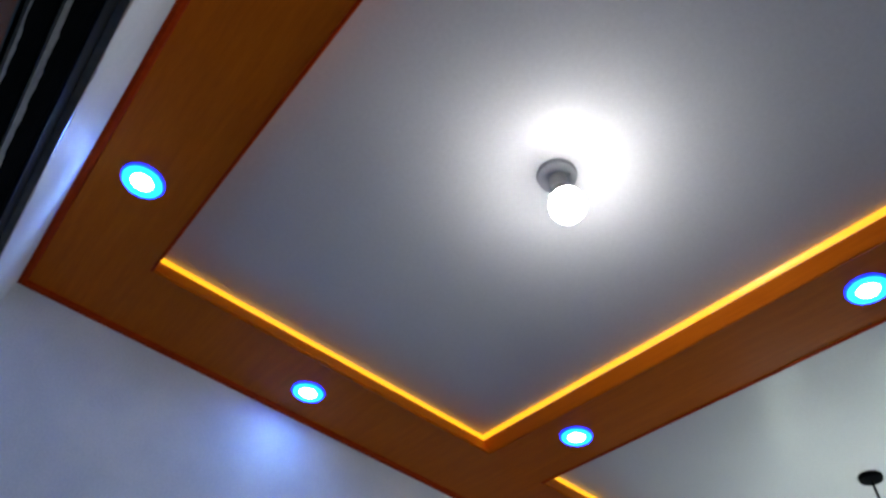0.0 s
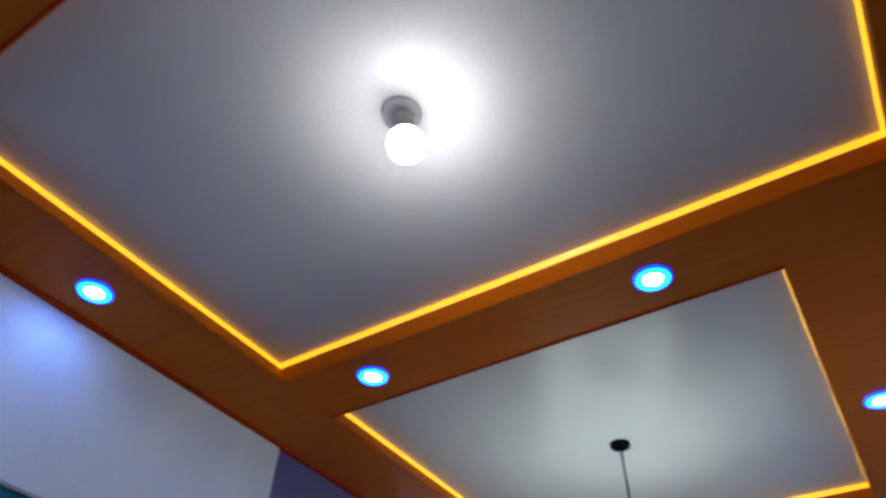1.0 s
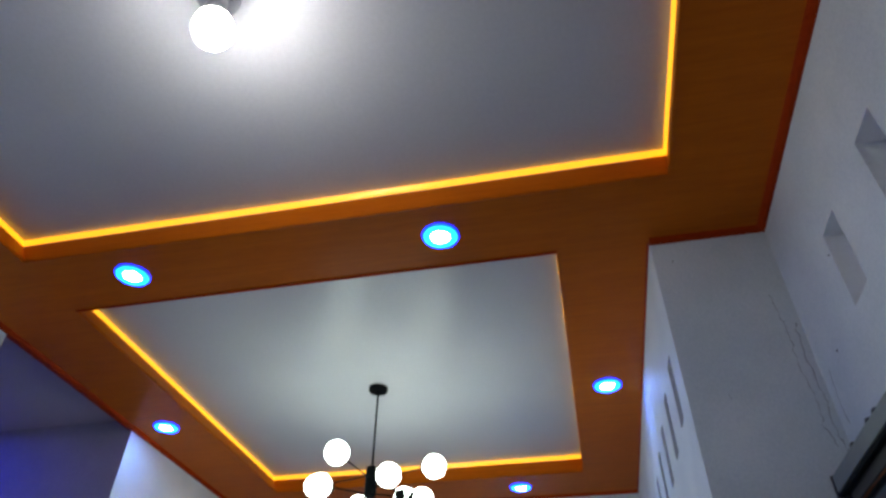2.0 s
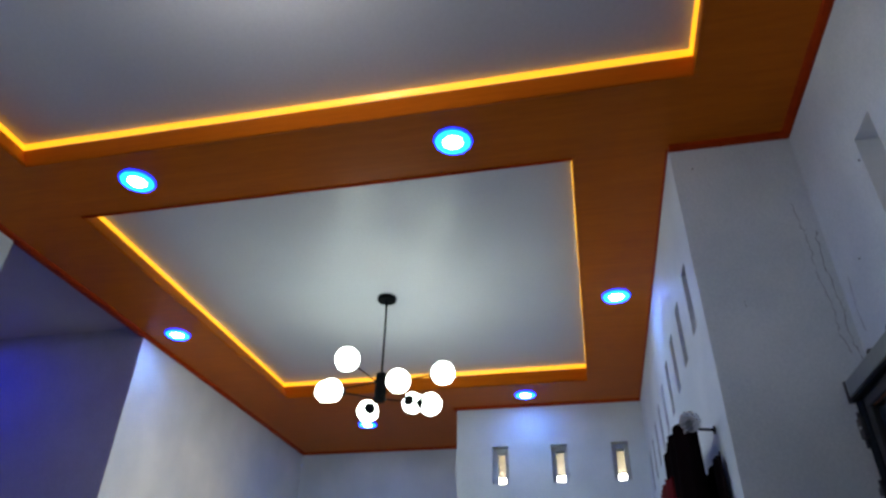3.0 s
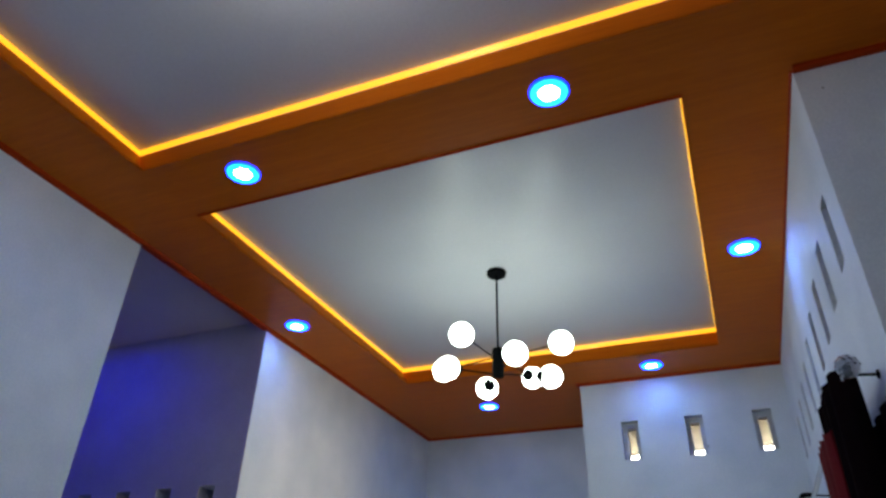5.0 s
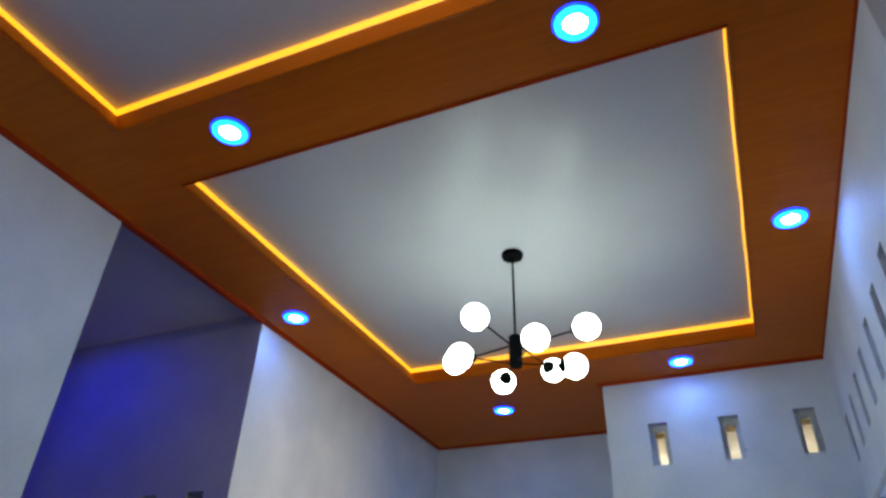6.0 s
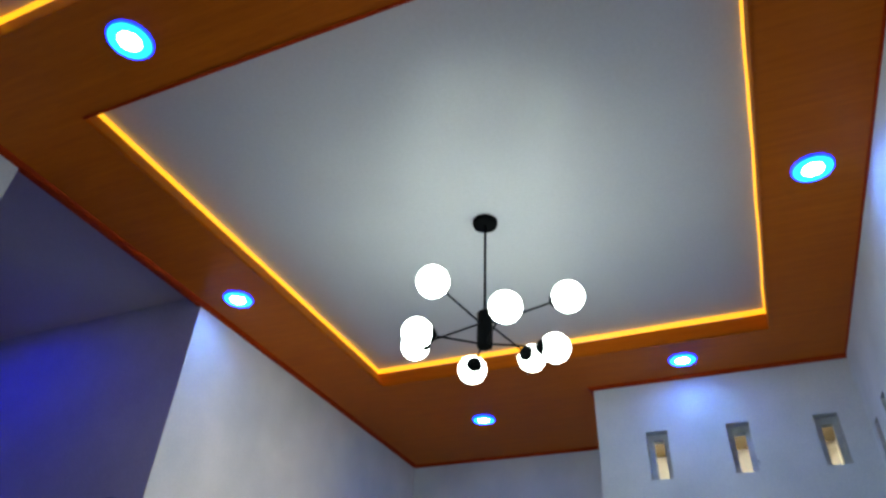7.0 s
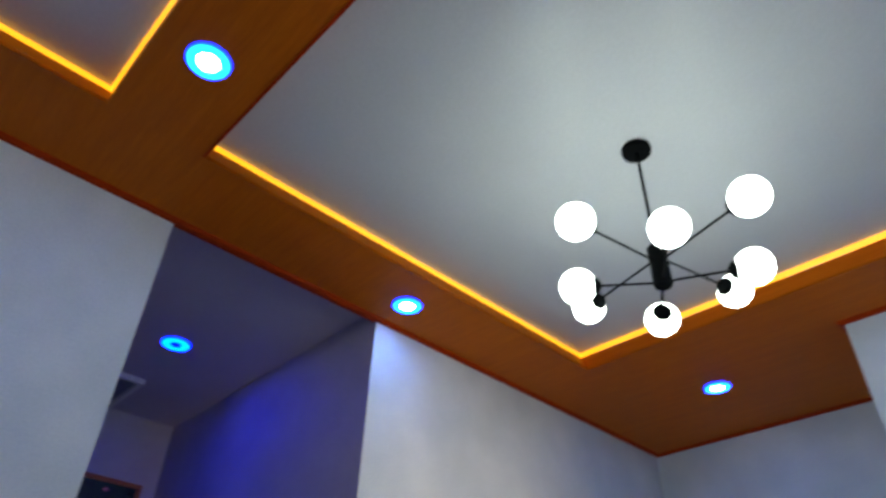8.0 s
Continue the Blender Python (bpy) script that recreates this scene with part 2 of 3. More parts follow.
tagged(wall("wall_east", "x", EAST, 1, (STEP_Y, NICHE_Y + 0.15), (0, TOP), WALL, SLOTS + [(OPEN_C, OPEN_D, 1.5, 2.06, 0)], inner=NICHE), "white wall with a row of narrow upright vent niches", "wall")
tagged(wall("wall_step", "y", STEP_Y, 1, (EAST + 0.15, EAST_NEAR + 0.15), (0, TOP), WALL), "white cracked plaster face of the wall step", "wall")
EAST_NICHES = [(y, y + 0.127, 2.727, 2.997, 0.085) for y in (-1.5, -1.11, -0.72, -0.331)]
tagged(wall("wall_east_near", "x", EAST_NEAR, 1, (SOUTH - 0.15, STEP_Y), (0, TOP), WALL, EAST_NICHES, inner=NICHE_LIT), "white plaster wall with small upright niches", "wall")
tagged(wall("wall_south", "y", SOUTH, -1, (0, EAST_NEAR), (0, TOP), WALL, [(0.45, 3.2, 0.9, 2.83, 0)]), "white plaster wall above a dark window", "wall")
# side passage
VENTS = [(-0.285 - 0.3255 * i, -0.17 - 0.3255 * i, 2.15, 2.415, 0) for i in range(4)]
tagged(wall("wall_passage_north", "y", OPEN_B, 1, (BLUE_WEST - 0.15, -0.15), (0, TOP), PASSAGE, VENTS, inner=NICHE), "passage wall with small niches, toned down for weak light, under a blue lamp", "wall")
tagged(wall("wall_passage_west", "x", BLUE_WEST, -1, (-1.2, OPEN_B), (0, TOP), PASSAGE), "end wall of the passage, toned down for weak light", "wall")
tagged(wall("wall_passage_south", "y", -1.2, -1, (BLUE_WEST - 0.15, -0.15), (0, TOP), PASSAGE), "passage wall, toned down for weak light", "wall")
tagged(solid("ceiling_passage", box(BLUE_WEST - 0.1, -0.004, -1.3, OPEN_B + 0.01, BLUE_TOP, BLUE_TOP + 0.05), PASSAGE_CEILING), "plain passage ceiling, toned down for weak light", "ceiling", kind="structure")
# unseen room, added to hold a lamp that warms the far west wall
tagged(wall("wall_added_east", "x", 5.4, 1, (STEP_Y + 0.16, 3.0), (0, 2.9), CREAM), "cream wall of an unseen room added round the warm lamp", "wall")
tagged(wall("wall_added_south", "y", STEP_Y + 0.16, -1, (EAST + 0.15, 5.4), (0, 2.9), CREAM, thick=0.1), "cream wall of an unseen room added round the warm lamp", "wall")
tagged(wall("wall_added_north", "y", 3.0, 1, (EAST + 0.15, 5.4), (0, 2.9), CREAM), "cream wall of an unseen room added round the warm lamp", "wall")
tagged(solid("floor_added", box(3.9, 5.5, 0.3, 3.1, -0.1, 0), FLOOR), "pale glazed floor tiles", "floor", kind="structure")
tagged(solid("ceiling_added", box(EAST + 0.15, 5.5, 0.3, 3.1, 2.9, 2.95), CEILING), "plain white ceiling of the added unseen room", "ceiling", kind="structure")
# lit room behind the niches
tagged(wall("wall_back_room", "y", 4.62, 1, (JOG_X + 0.12, EAST + 0.15), (0, TOP), CREAM), "cream wall of the room behind", "wall")
tagged(wall("wall_back_room_east", "x", EAST + 0.02, 1, (NICHE_Y + 0.16, 4.62), (0, TOP), CREAM, thick=0.1), "cream side wall of the room behind", "wall")
tagged(wall("wall_back_room_west", "x", JOG_X + 0.122, -1, (NORTH + 0.15, 4.62), (0, TOP), CREAM, thick=0.1), "cream side wall of the room behind", "wall")
tagged(solid("ceiling_back_room", box(JOG_X + 0.12, EAST + 0.02, NICHE_Y + 0.112, 4.62, 3.462, 3.525), OCHRE), "ochre ceiling of the room behind", "ceiling", kind="structure")
tagged(solid("ceiling", box(-0.15, 3.75, -2.55, 4.75, TOP, TOP + 0.1), CEILING), "satin white ceiling inside the two trays", "ceiling", kind="structure")


def soffit():
    """The dropped border of wood boards round the two trays, with the trays' leaning sides."""
    bm = bmesh.new()
    (a0, a1, b0, b1), (c0, c1, d0, d1) = TRAY_1[0], TRAY_2[0]
    xs = sorted({0, a0, JOG_X, c1, EAST, a1, EAST_NEAR})
    ys = sorted({SOUTH, b0, b1, d0, STEP_Y, d1, NICHE_Y, NORTH})
    for x0, x1 in zip(xs, xs[1:]):
        for y0, y1 in zip(ys, ys[1:]):
            x, y = (x0 + x1) / 2, (y0 + y1) / 2
            if (a0 < x < a1 and b0 < y < b1) or (c0 < x < c1 and d0 < y < d1) or (x > EAST and y > STEP_Y) or (x > JOG_X and y > NICHE_Y):
                continue
            bm.faces.new([bm.verts.new(p) for p in ((x0, y0, SOFFIT), (x1, y0, SOFFIT), (x1, y1, SOFFIT), (x0, y1, SOFFIT))])
    bmesh.ops.remove_doubles(bm, verts=bm.verts, dist=1e-5)
    geo = bmesh.ops.extrude_face_region(bm, geom=list(bm.faces))
    for v in geo["geom"]:
        if isinstance(v, bmesh.types.BMVert):
            v.co.z = SOFFIT + 0.012
    return bm


tagged(solid("ceiling_border", soffit(), WOOD), "orange-brown wood-grain border round both ceiling trays", "ceiling", kind="structure")


def tray_sides(name, low, high):
    x0, x1, y0, y1 = low
    u0, u1, v0, v1 = high
    bm = bmesh.new()
    lo = [bm.verts.new((x, y, SOFFIT + 0.011)) for x, y in ((x0, y0), (x1, y0), (x1, y1), (x0, y1))]
    hi = [bm.verts.new((x, y, TOP + 0.002)) for x, y in ((u0, v0), (u1, v0), (u1, v1), (u0, v1))]
    for i in range(4):
        j = (i + 1) % 4
        bm.faces.new((lo[i], lo[j], hi[j], hi[i]))
    geo = bmesh.ops.extrude_face_region(bm, geom=list(bm.faces))
    cx, cy = (x0 + x1) / 2, (y0 + y1) / 2
    for v in geo["geom"]:
        if isinstance(v, bmesh.types.BMVert):
            v.co.x += math.copysign(0.015, v.co.x - cx)
            v.co.y += math.copysign(0.015, v.co.y - cy)
    tagged(solid(name, bm, WOOD), "wood-grain upright side of a ceiling tray", "ceiling", kind="structure")


tray_sides("tray_side_1", *TRAY_1)
tray_sides("tray_side_2", *TRAY_2)


def moulding(path, inward, width, drop, closed=False):
    """A rounded strip under the soffit along an axis-parallel path; inward: +1 to lie at the left of the way."""
    bm = bmesh.new()
    prof = [(0, 0.004), (0, -drop), (width * 0.45, -drop), (width * 0.8, -drop * 0.6), (width, 0.004)]
    n = len(path)
    rows = []
    for i, p in enumerate(path):
        p = Vector(p)
        before = Vector(path[i - 1]) if (i or closed) else None
        after = Vector(path[(i + 1) % n]) if (i < n - 1 or closed) else None
        d0 = (p - before).normalized() if before is not None else None
        d1 = (after - p).normalized() if after is not None else None
        n0 = Vector((-d0.y, d0.x)) if d0 is not None else None
        n1 = Vector((-d1.y, d1.x)) if d1 is not None else None
        off = (n0 + n1) if (n0 is not None and n1 is not None and abs(n0.dot(n1)) < 0.5) else (n0 if n0 is not None else n1)
        rows.append([bm.verts.new((p.x + off.x * w * inward, p.y + off.y * w * inward, SOFFIT + h)) for w, h in prof])
    pairs = list(zip(rows, rows[1:])) + ([(rows[-1], rows[0])] if closed else [])
    for a, b in pairs:
        for k in range(len(prof) - 1):
            bm.faces.new((a[k], a[k + 1], b[k + 1], b[k]))
        bm.faces.new((a[-1], a[0], b[0], b[-1]))
    if not closed:
        bm.faces.new(rows[0])
        bm.faces.new(rows[-1][::-1])
    return bm


OUTLINE = [(EAST, NICHE_Y), (JOG_X, NICHE_Y), (JOG_X, NORTH), (0, NORTH), (0, SOUTH), (EAST_NEAR, SOUTH), (EAST_NEAR, STEP_Y), (EAST, STEP_Y)]
tagged(solid("trim_walls", moulding(OUTLINE, 1, 0.033, 0.016), TRIM), "dark red-brown strip where border and walls meet", "trim", kind="structure")
tagged(solid("trim_east", moulding(OUTLINE[-1:] + OUTLINE[:1], 1, 0.011, 0.006), TRIM), "thin dark red-brown strip above the vent niches", "trim", kind="structure")
tagged(solid("trim_passage", box(-0.02, -0.0005, OPEN_A, OPEN_B, SOFFIT - 0.0155, BLUE_TOP + 0.002, 0.004), TRIM), "red-brown edge board over the passage opening", "trim", kind="structure")
for i, (low, high) in enumerate((TRAY_1, TRAY_2)):
    x0, x1, y0, y1 = low
    tagged(solid(f"trim_tray_{i + 1}", moulding([(x0, y0), (x1, y0), (x1, y1), (x0, y1)], -1, 0.010, 0.003, True), WOOD), "thin wood edge bead of a ceiling tray", "trim", kind="structure")


for i, (low, high) in enumerate((TRAY_1, TRAY_2)):
    bead = box(low[0], low[1], low[2] - 0.009, low[2] + 0.002, SOFFIT - 0.006, SOFFIT + 0.01, 0.002)
    tagged(solid(f"trim_edge_{i + 1}", bead, TRIM), "dark red edge bead along a tray", "trim", kind="structure")


def ceiling_bead(name, rect):
    """A narrow wood bead where the south side of a tray, which has no light strip, meets the white ceiling."""
    u0, u1, v0, v1 = rect
    bm = box(u0 + 0.03, u1 - 0.03, v0 - 0.002, v0 + 0.014, TOP - 0.009, TOP + 0.001, 0.002)
    tagged(solid(name, bm, WOOD), "narrow wood bead along the white tray ceiling", "trim", kind="structure")


ceiling_bead("trim_ceiling_1", TRAY_1[1])
ceiling_bead("trim_ceiling_2", TRAY_2[1])

# ---- amber light strips ----
def led_strip(a, b, push, slope, wave=0.0, bow=0.0, tall=0.027, deep=0.62):
    """A soft plastic light strip along the top of a tray side from a to b; push: the way off the side,
    slope: how far the side comes inward for each metre downward."""
    n = 60
    off = Vector((*push, 0))
    top = empty("led_strip")

    def sweep(profile):
        bm = bmesh.new()
        rings = []
        for i in range(n + 1):
            t = i / n
            base = Vector(a).lerp(Vector(b), t) + off * wave * noise.noise(Vector((t * 9.0, 3.1, 0.7)))
            base.z += -bow * math.sin(math.pi * t) + 0.5 * wave * noise.noise(Vector((t * 7.0, 8.1, 2.7)))
            ring = []
            for out, up in profile:
                q = base + Vector((0, 0, up * tall))
                ring.append(bm.verts.new(q + off * (out * tall + slope * (TOP - q.z))))
            rings.append(ring)
        m = len(profile)
        for r, s in zip(rings, rings[1:]):
            for k in range(m):
                bm.faces.new((r[k], r[(k + 1) % m], s[(k + 1) % m], s[k]))
        bm.faces.new(rings[0])
        bm.faces.new(rings[-1][::-1])
        return bm

    part("glowing_cover", sweep(((0.03, -0.03), (0.07, 0.0), (0.5 * deep, 0.42), (deep, 0.985), (0.03, 0.985))), GLOW_STRIP, top, "glowing amber silicone cover", True)
    part("backing_tape", sweep(((-0.02, -0.12), (0.028, -0.12), (0.028, 0.98), (-0.02, 0.98))), PLASTIC, top, "thin white backing tape")
    return tagged(top, "glowing amber light strip along a ceiling tray", "light strip", "amber light strips")


for low, high in (TRAY_1, TRAY_2):
    (x0, x1, y0, y1), (u0, u1, v0, v1) = low, high
    z, rise = TOP - 0.027, TOP - SOFFIT
    second = high is TRAY_2[1]
    led_strip((u0, v0, z), (u0, v1, z), (1, 0), (x0 - u0) / rise, 0.002)
    led_strip((u0, v1, z), (u1, v1, z), (0, -1), (v1 - y1) / rise, 0.002, 0.001, 0.027 if second else 0.023)
    tall = 0.017 if second else 0.025
    led_strip((u1, v0, TOP - tall), (u1, v1, TOP - tall), (-1, 0), (u1 - x1) / rise, 0.005 if second else 0.002, 0.0, tall, 0.55)


# ---- downlights ----
def downlight(lit):
    top = empty("downlight")
    r0 = 0.0435 if lit else 0.027
    seam = 0.0036 if lit else 0.009
    # rim glows deep blue to stand for the halo round the lamp
    part("bezel", lathe([(0.045, 0.004), (0.0755, 0.004), (0.0765, -0.002), (0.074, -0.006), (0.0705, -0.0088)], 48), GLOW_HALO, top, "outer rim glowing blue for the lamp's halo", True)
    part("blue_ring", lathe([(r0, -0.006), (r0 + 0.001, -0.009), ((r0 + 0.07) / 2, -0.0105), (0.0695, -0.009), (0.0705, -0.006)], 48), GLOW_RING if lit else GLOW_RING_PASSAGE, top, "glowing blue ring", True)
    part("seam_ring", lathe([(r0 - seam - 0.001, -0.004), (r0 - seam, -0.0112), (r0 - 0.0004, -0.0112), (r0, -0.004)], 48), BLACK, top, "thin dark seam", True)
    part("white_disc", lathe([(0, -0.0105), (r0 * 0.56, -0.010), (r0 - seam - 0.001, -0.0085), (r0 - seam - 0.0005, -0.004)], 48), GLOW_DISC if lit else DARK_METAL, top, "glowing white disc" if lit else "unlit centre disc", True)
    return tagged(top, "round ceiling downlight with white centre and blue ring" if lit else "round ceiling downlight with blue ring and unlit centre", "downlight", "downlights" if lit else "")


first = downlight(True)
first.location = (0.863, -2.198, SOFFIT)
for x, y in ((0.228, -1.108), (0.88, 0.003), (2.281, 0.008), (0.222, 1.453), (2.928, 1.416), (2.277, 2.857), (0.889, 3.345)):
    copy_thing(first, Matrix.Translation((x, y, SOFFIT)))
off = downlight(False)
off.location, off.scale = (-1.159, 0.854, BLUE_TOP), (1.1, 1.1, 1.0)


# ---- bulb on the first tray ----
def ceiling_bulb():
    top = empty("ceiling_bulb", (1.807, -1.096, TOP))
    lean = pose(0, 0, -0.016, 2, -9, 0)
    # rose coloured grey and made wide in place of the bulb's shadow round it
    part("ceiling_rose", lathe([(0, 0), (0.07, 0), (0.071, -0.006), (0.068, -0.018), (0.055, -0.026), (0.03, -0.028), (0, -0.028)], 40), SHADED_PLASTIC, top, "plastic ceiling rose, greyed and widened for the bulb's shadow", True)
    part("lamp_holder", lathe([(0, 0), (0.03, 0), (0.033, -0.03), (0.03, -0.075), (0, -0.075)], 32, lean), PLASTIC, top, "white lamp holder", True)
    part("bulb_collar", lathe([(0, -0.074), (0.024, -0.074), (0.033, -0.095), (0.047, -0.125), (0.054, -0.15), (0, -0.15)], 32, lean), PLASTIC, top, "white bulb collar", True)
    part("screw", rod((0.045, 0.012, -0.02), (0.045, 0.012, -0.0285), 0.004, 12), DARK_METAL, top, "small dark fixing screw", True)
    prof = [(0.0535, -0.1495)]
    for i in range(1, 13):
        a = radians(-30 + i * 10)
        prof.append((0.06 * math.cos(a), -0.186 - 0.06 * math.sin(a)))
    prof[-1] = (0, -0.246)
    part("bulb_dome", lathe(prof, 32, lean), GLOW_BULB, top, "glowing frosted dome", True)
    return tagged(top, "bare white bulb in a holder on the ceiling", "light bulb")


ceiling_bulb()


# ---- chandelier ----
def chandelier():
    cx, cy = 1.592, 1.447
    top = empty("chandelier", (cx, cy, TOP))
    drop = lambda z: z - TOP
    part("canopy", lathe([(0, 0), (0.057, 0), (0.058, -0.012), (0.055, -0.024), (0.032, -0.027), (0, -0.027)], 40), BLACK, top, "round black ceiling cup", True)
    part("stem", rod((0, 0, -0.02), (0, 0, drop(3.03)), 0.0062), BLACK, top, "thin black stem", True)
    part("hub", lathe([(0, drop(3.04)), (0.028, drop(3.04)), (0.032, drop(3.035)), (0.033, drop(2.885)), (0.03, drop(2.876)), (0, drop(2.876))], 36), BLACK, top, "black hub cylinder", True)
    for radius, angle, z in ((0.385, -100.2, 2.972), (0.393, -15.7, 2.976), (0.391, 77.0, 3.0), (0.376, 165.0, 2.994),
                             (0.298, -55.0, 2.891), (0.288, 26.0, 2.893), (0.285, 121.2, 2.914), (0.283, -141.3, 2.889)):
        a = radians(angle)
        d = Vector((math.cos(a), math.sin(a), 0))
        c = d * radius + Vector((0, 0, drop(z)))
        tip = c - d * 0.053
        arm = part("arm", rod(d * 0.025 + Vector((0, 0, drop(z))), tip, 0.0042), BLACK, top, smooth=True)
        face = Matrix.Translation(tip) @ d.to_track_quat("Z", "Y").to_matrix().to_4x4()
        part("socket_cup", lathe([(0, -0.026), (0.012, -0.026), (0.026, -0.016), (0.035, -0.003), (0.037, 0.008), (0, 0.008)], 24, face), BLACK, arm, "black socket cup", True)
        ball = bmesh.new()
        bmesh.ops.create_uvsphere(ball, u_segments=36, v_segments=20, radius=0.0625, matrix=Matrix.Translation(c))
        part("globe", ball, GLOW_GLOBE, arm, "glowing opal glass globe", True)
    return tagged(top, "black eight-armed chandelier with glowing opal globes", "chandelier")


chandelier()

# lamp in the room behind the niches
tube = empty("tube_lamp", (0, 0, 0))
part("housing", box(1.84, 3.1, 4.57, 4.62, 3.08, 3.22, 0.006), PLASTIC, tube)
part("tube", box(1.85, 3.09, 4.535, 4.572, 3.10, 3.213, 0.012), GLOW_TUBE, tube, "glowing white tube cover")
tagged(tube, "white tube lamp on a cream wall", "wall lamp")


# unseen lamp, added to throw warm light on the far west wall
fill_lamp = empty("added_warm_lamp", (4.6, 0.85, 0))
part("base", lathe([(0, 0), (0.15, 0), (0.15, 0.012), (0.03, 0.024), (0, 0.024)], 36), BLACK, fill_lamp, "round black foot", True)
part("pole", rod((0, 0, 0.02), (0, 0, 1.42), 0.011), BLACK, fill_lamp, smooth=True)
part("shade", lathe([(0, 1.40), (0.12, 1.40), (0.145, 1.43), (0.15, 1.55), (0.145, 1.67), (0.12, 1.70), (0, 1.70)], 36), GLOW_WARM_FILL, fill_lamp, "glowing warm shade of the added lamp", True)
tagged(fill_lamp, "unseen warm lamp added beyond the curtain to light the west wall", "floor lamp")


# ---- windows ----
def ragged_bar(x0, x1, y0, y1, z0, z1, rough, seed):
    """A bar along x whose upper front edge is uneven, like mortar or sealant left along it."""
    bm = bmesh.new()
    n = 220
    rows = []
    for i in range(n + 1):
        x = x0 + (x1 - x0) * i / n
        lift = rough * max(-0.3, noise.noise(Vector((x * 17, seed, 0.3))) + 0.7 * noise.noise(Vector((x * 70, seed, 1.9))))
        rows.append([bm.verts.new(p) for p in ((x, y0, z0), (x, y1, z0), (x, y1, z1 + lift), (x, y0, z1 + lift))])
    for p, q in zip(rows, rows[1:]):
        for k in range(4):
            bm.faces.new((p[k], p[(k + 1) % 4], q[(k + 1) % 4], q[k]))
    bm.faces.new(rows[0])
    bm.faces.new(rows[-1][::-1])
    return bm


def south_window():
    top = empty("window_1", (0, 0, 0))
    y0, y1 = SOUTH - 0.11, SOUTH - 0.0135
    x0, x1, z0, z1 = 0.45, 3.2, 0.9, 2.83
    part("sealant", ragged_bar(x0, x1, SOUTH - 0.013, SOUTH + 0.004, z1 - 0.022, z1 - 0.004, 0.018, 4.0), SEALANT, top, "rough grey mortar line")
    part("window_frame", box(x0, x1, y0, y1, 2.72, z1 - 0.001, 0.004), FRAME_DARK, top, "dark head rail")
    part("window_frame", box(x0, x1, y0, y1, z0, z0 + 0.05, 0.004), FRAME_DARK, top, "dark sill rail")
    for x in (x0, x1 - 0.04):
        part("window_frame", box(x, x + 0.04, y0, y1 - 0.002, z0 + 0.05, 2.72, 0.004), FRAME_DARK, top)
    part("transom_bar", ragged_bar(x0 + 0.04, x1 - 0.04, y1 - 0.004, y1, 2.502, 2.538, 0.015, 7.0), CEMENT, top, "rough grey transom bar")
    part("transom_bar", ragged_bar(x0 + 0.04, x1 - 0.04, y1 - 0.004, y1, 2.365, 2.376, 0.01, 9.0), CEMENT, top, "thin grey transom bar")
    for low, high in ((2.54, 2.72), (2.378, 2.502)):
        part("pane", box(x0 + 0.04, x1 - 0.04, y1 - 0.014, y1 - 0.006, low - 0.01, high + 0.01), NIGHT_GLASS, top, "black night pane")
    part("pane", box(x0 + 0.04, x1 - 0.04, y1 - 0.014, y1 - 0.006, z0 + 0.04, 2.354), BLUE_GLASS, top, "dark frosted pane")
    return tagged(top, "wide dark window with grey bars in the white wall", "window", kind="structure")


south_window()


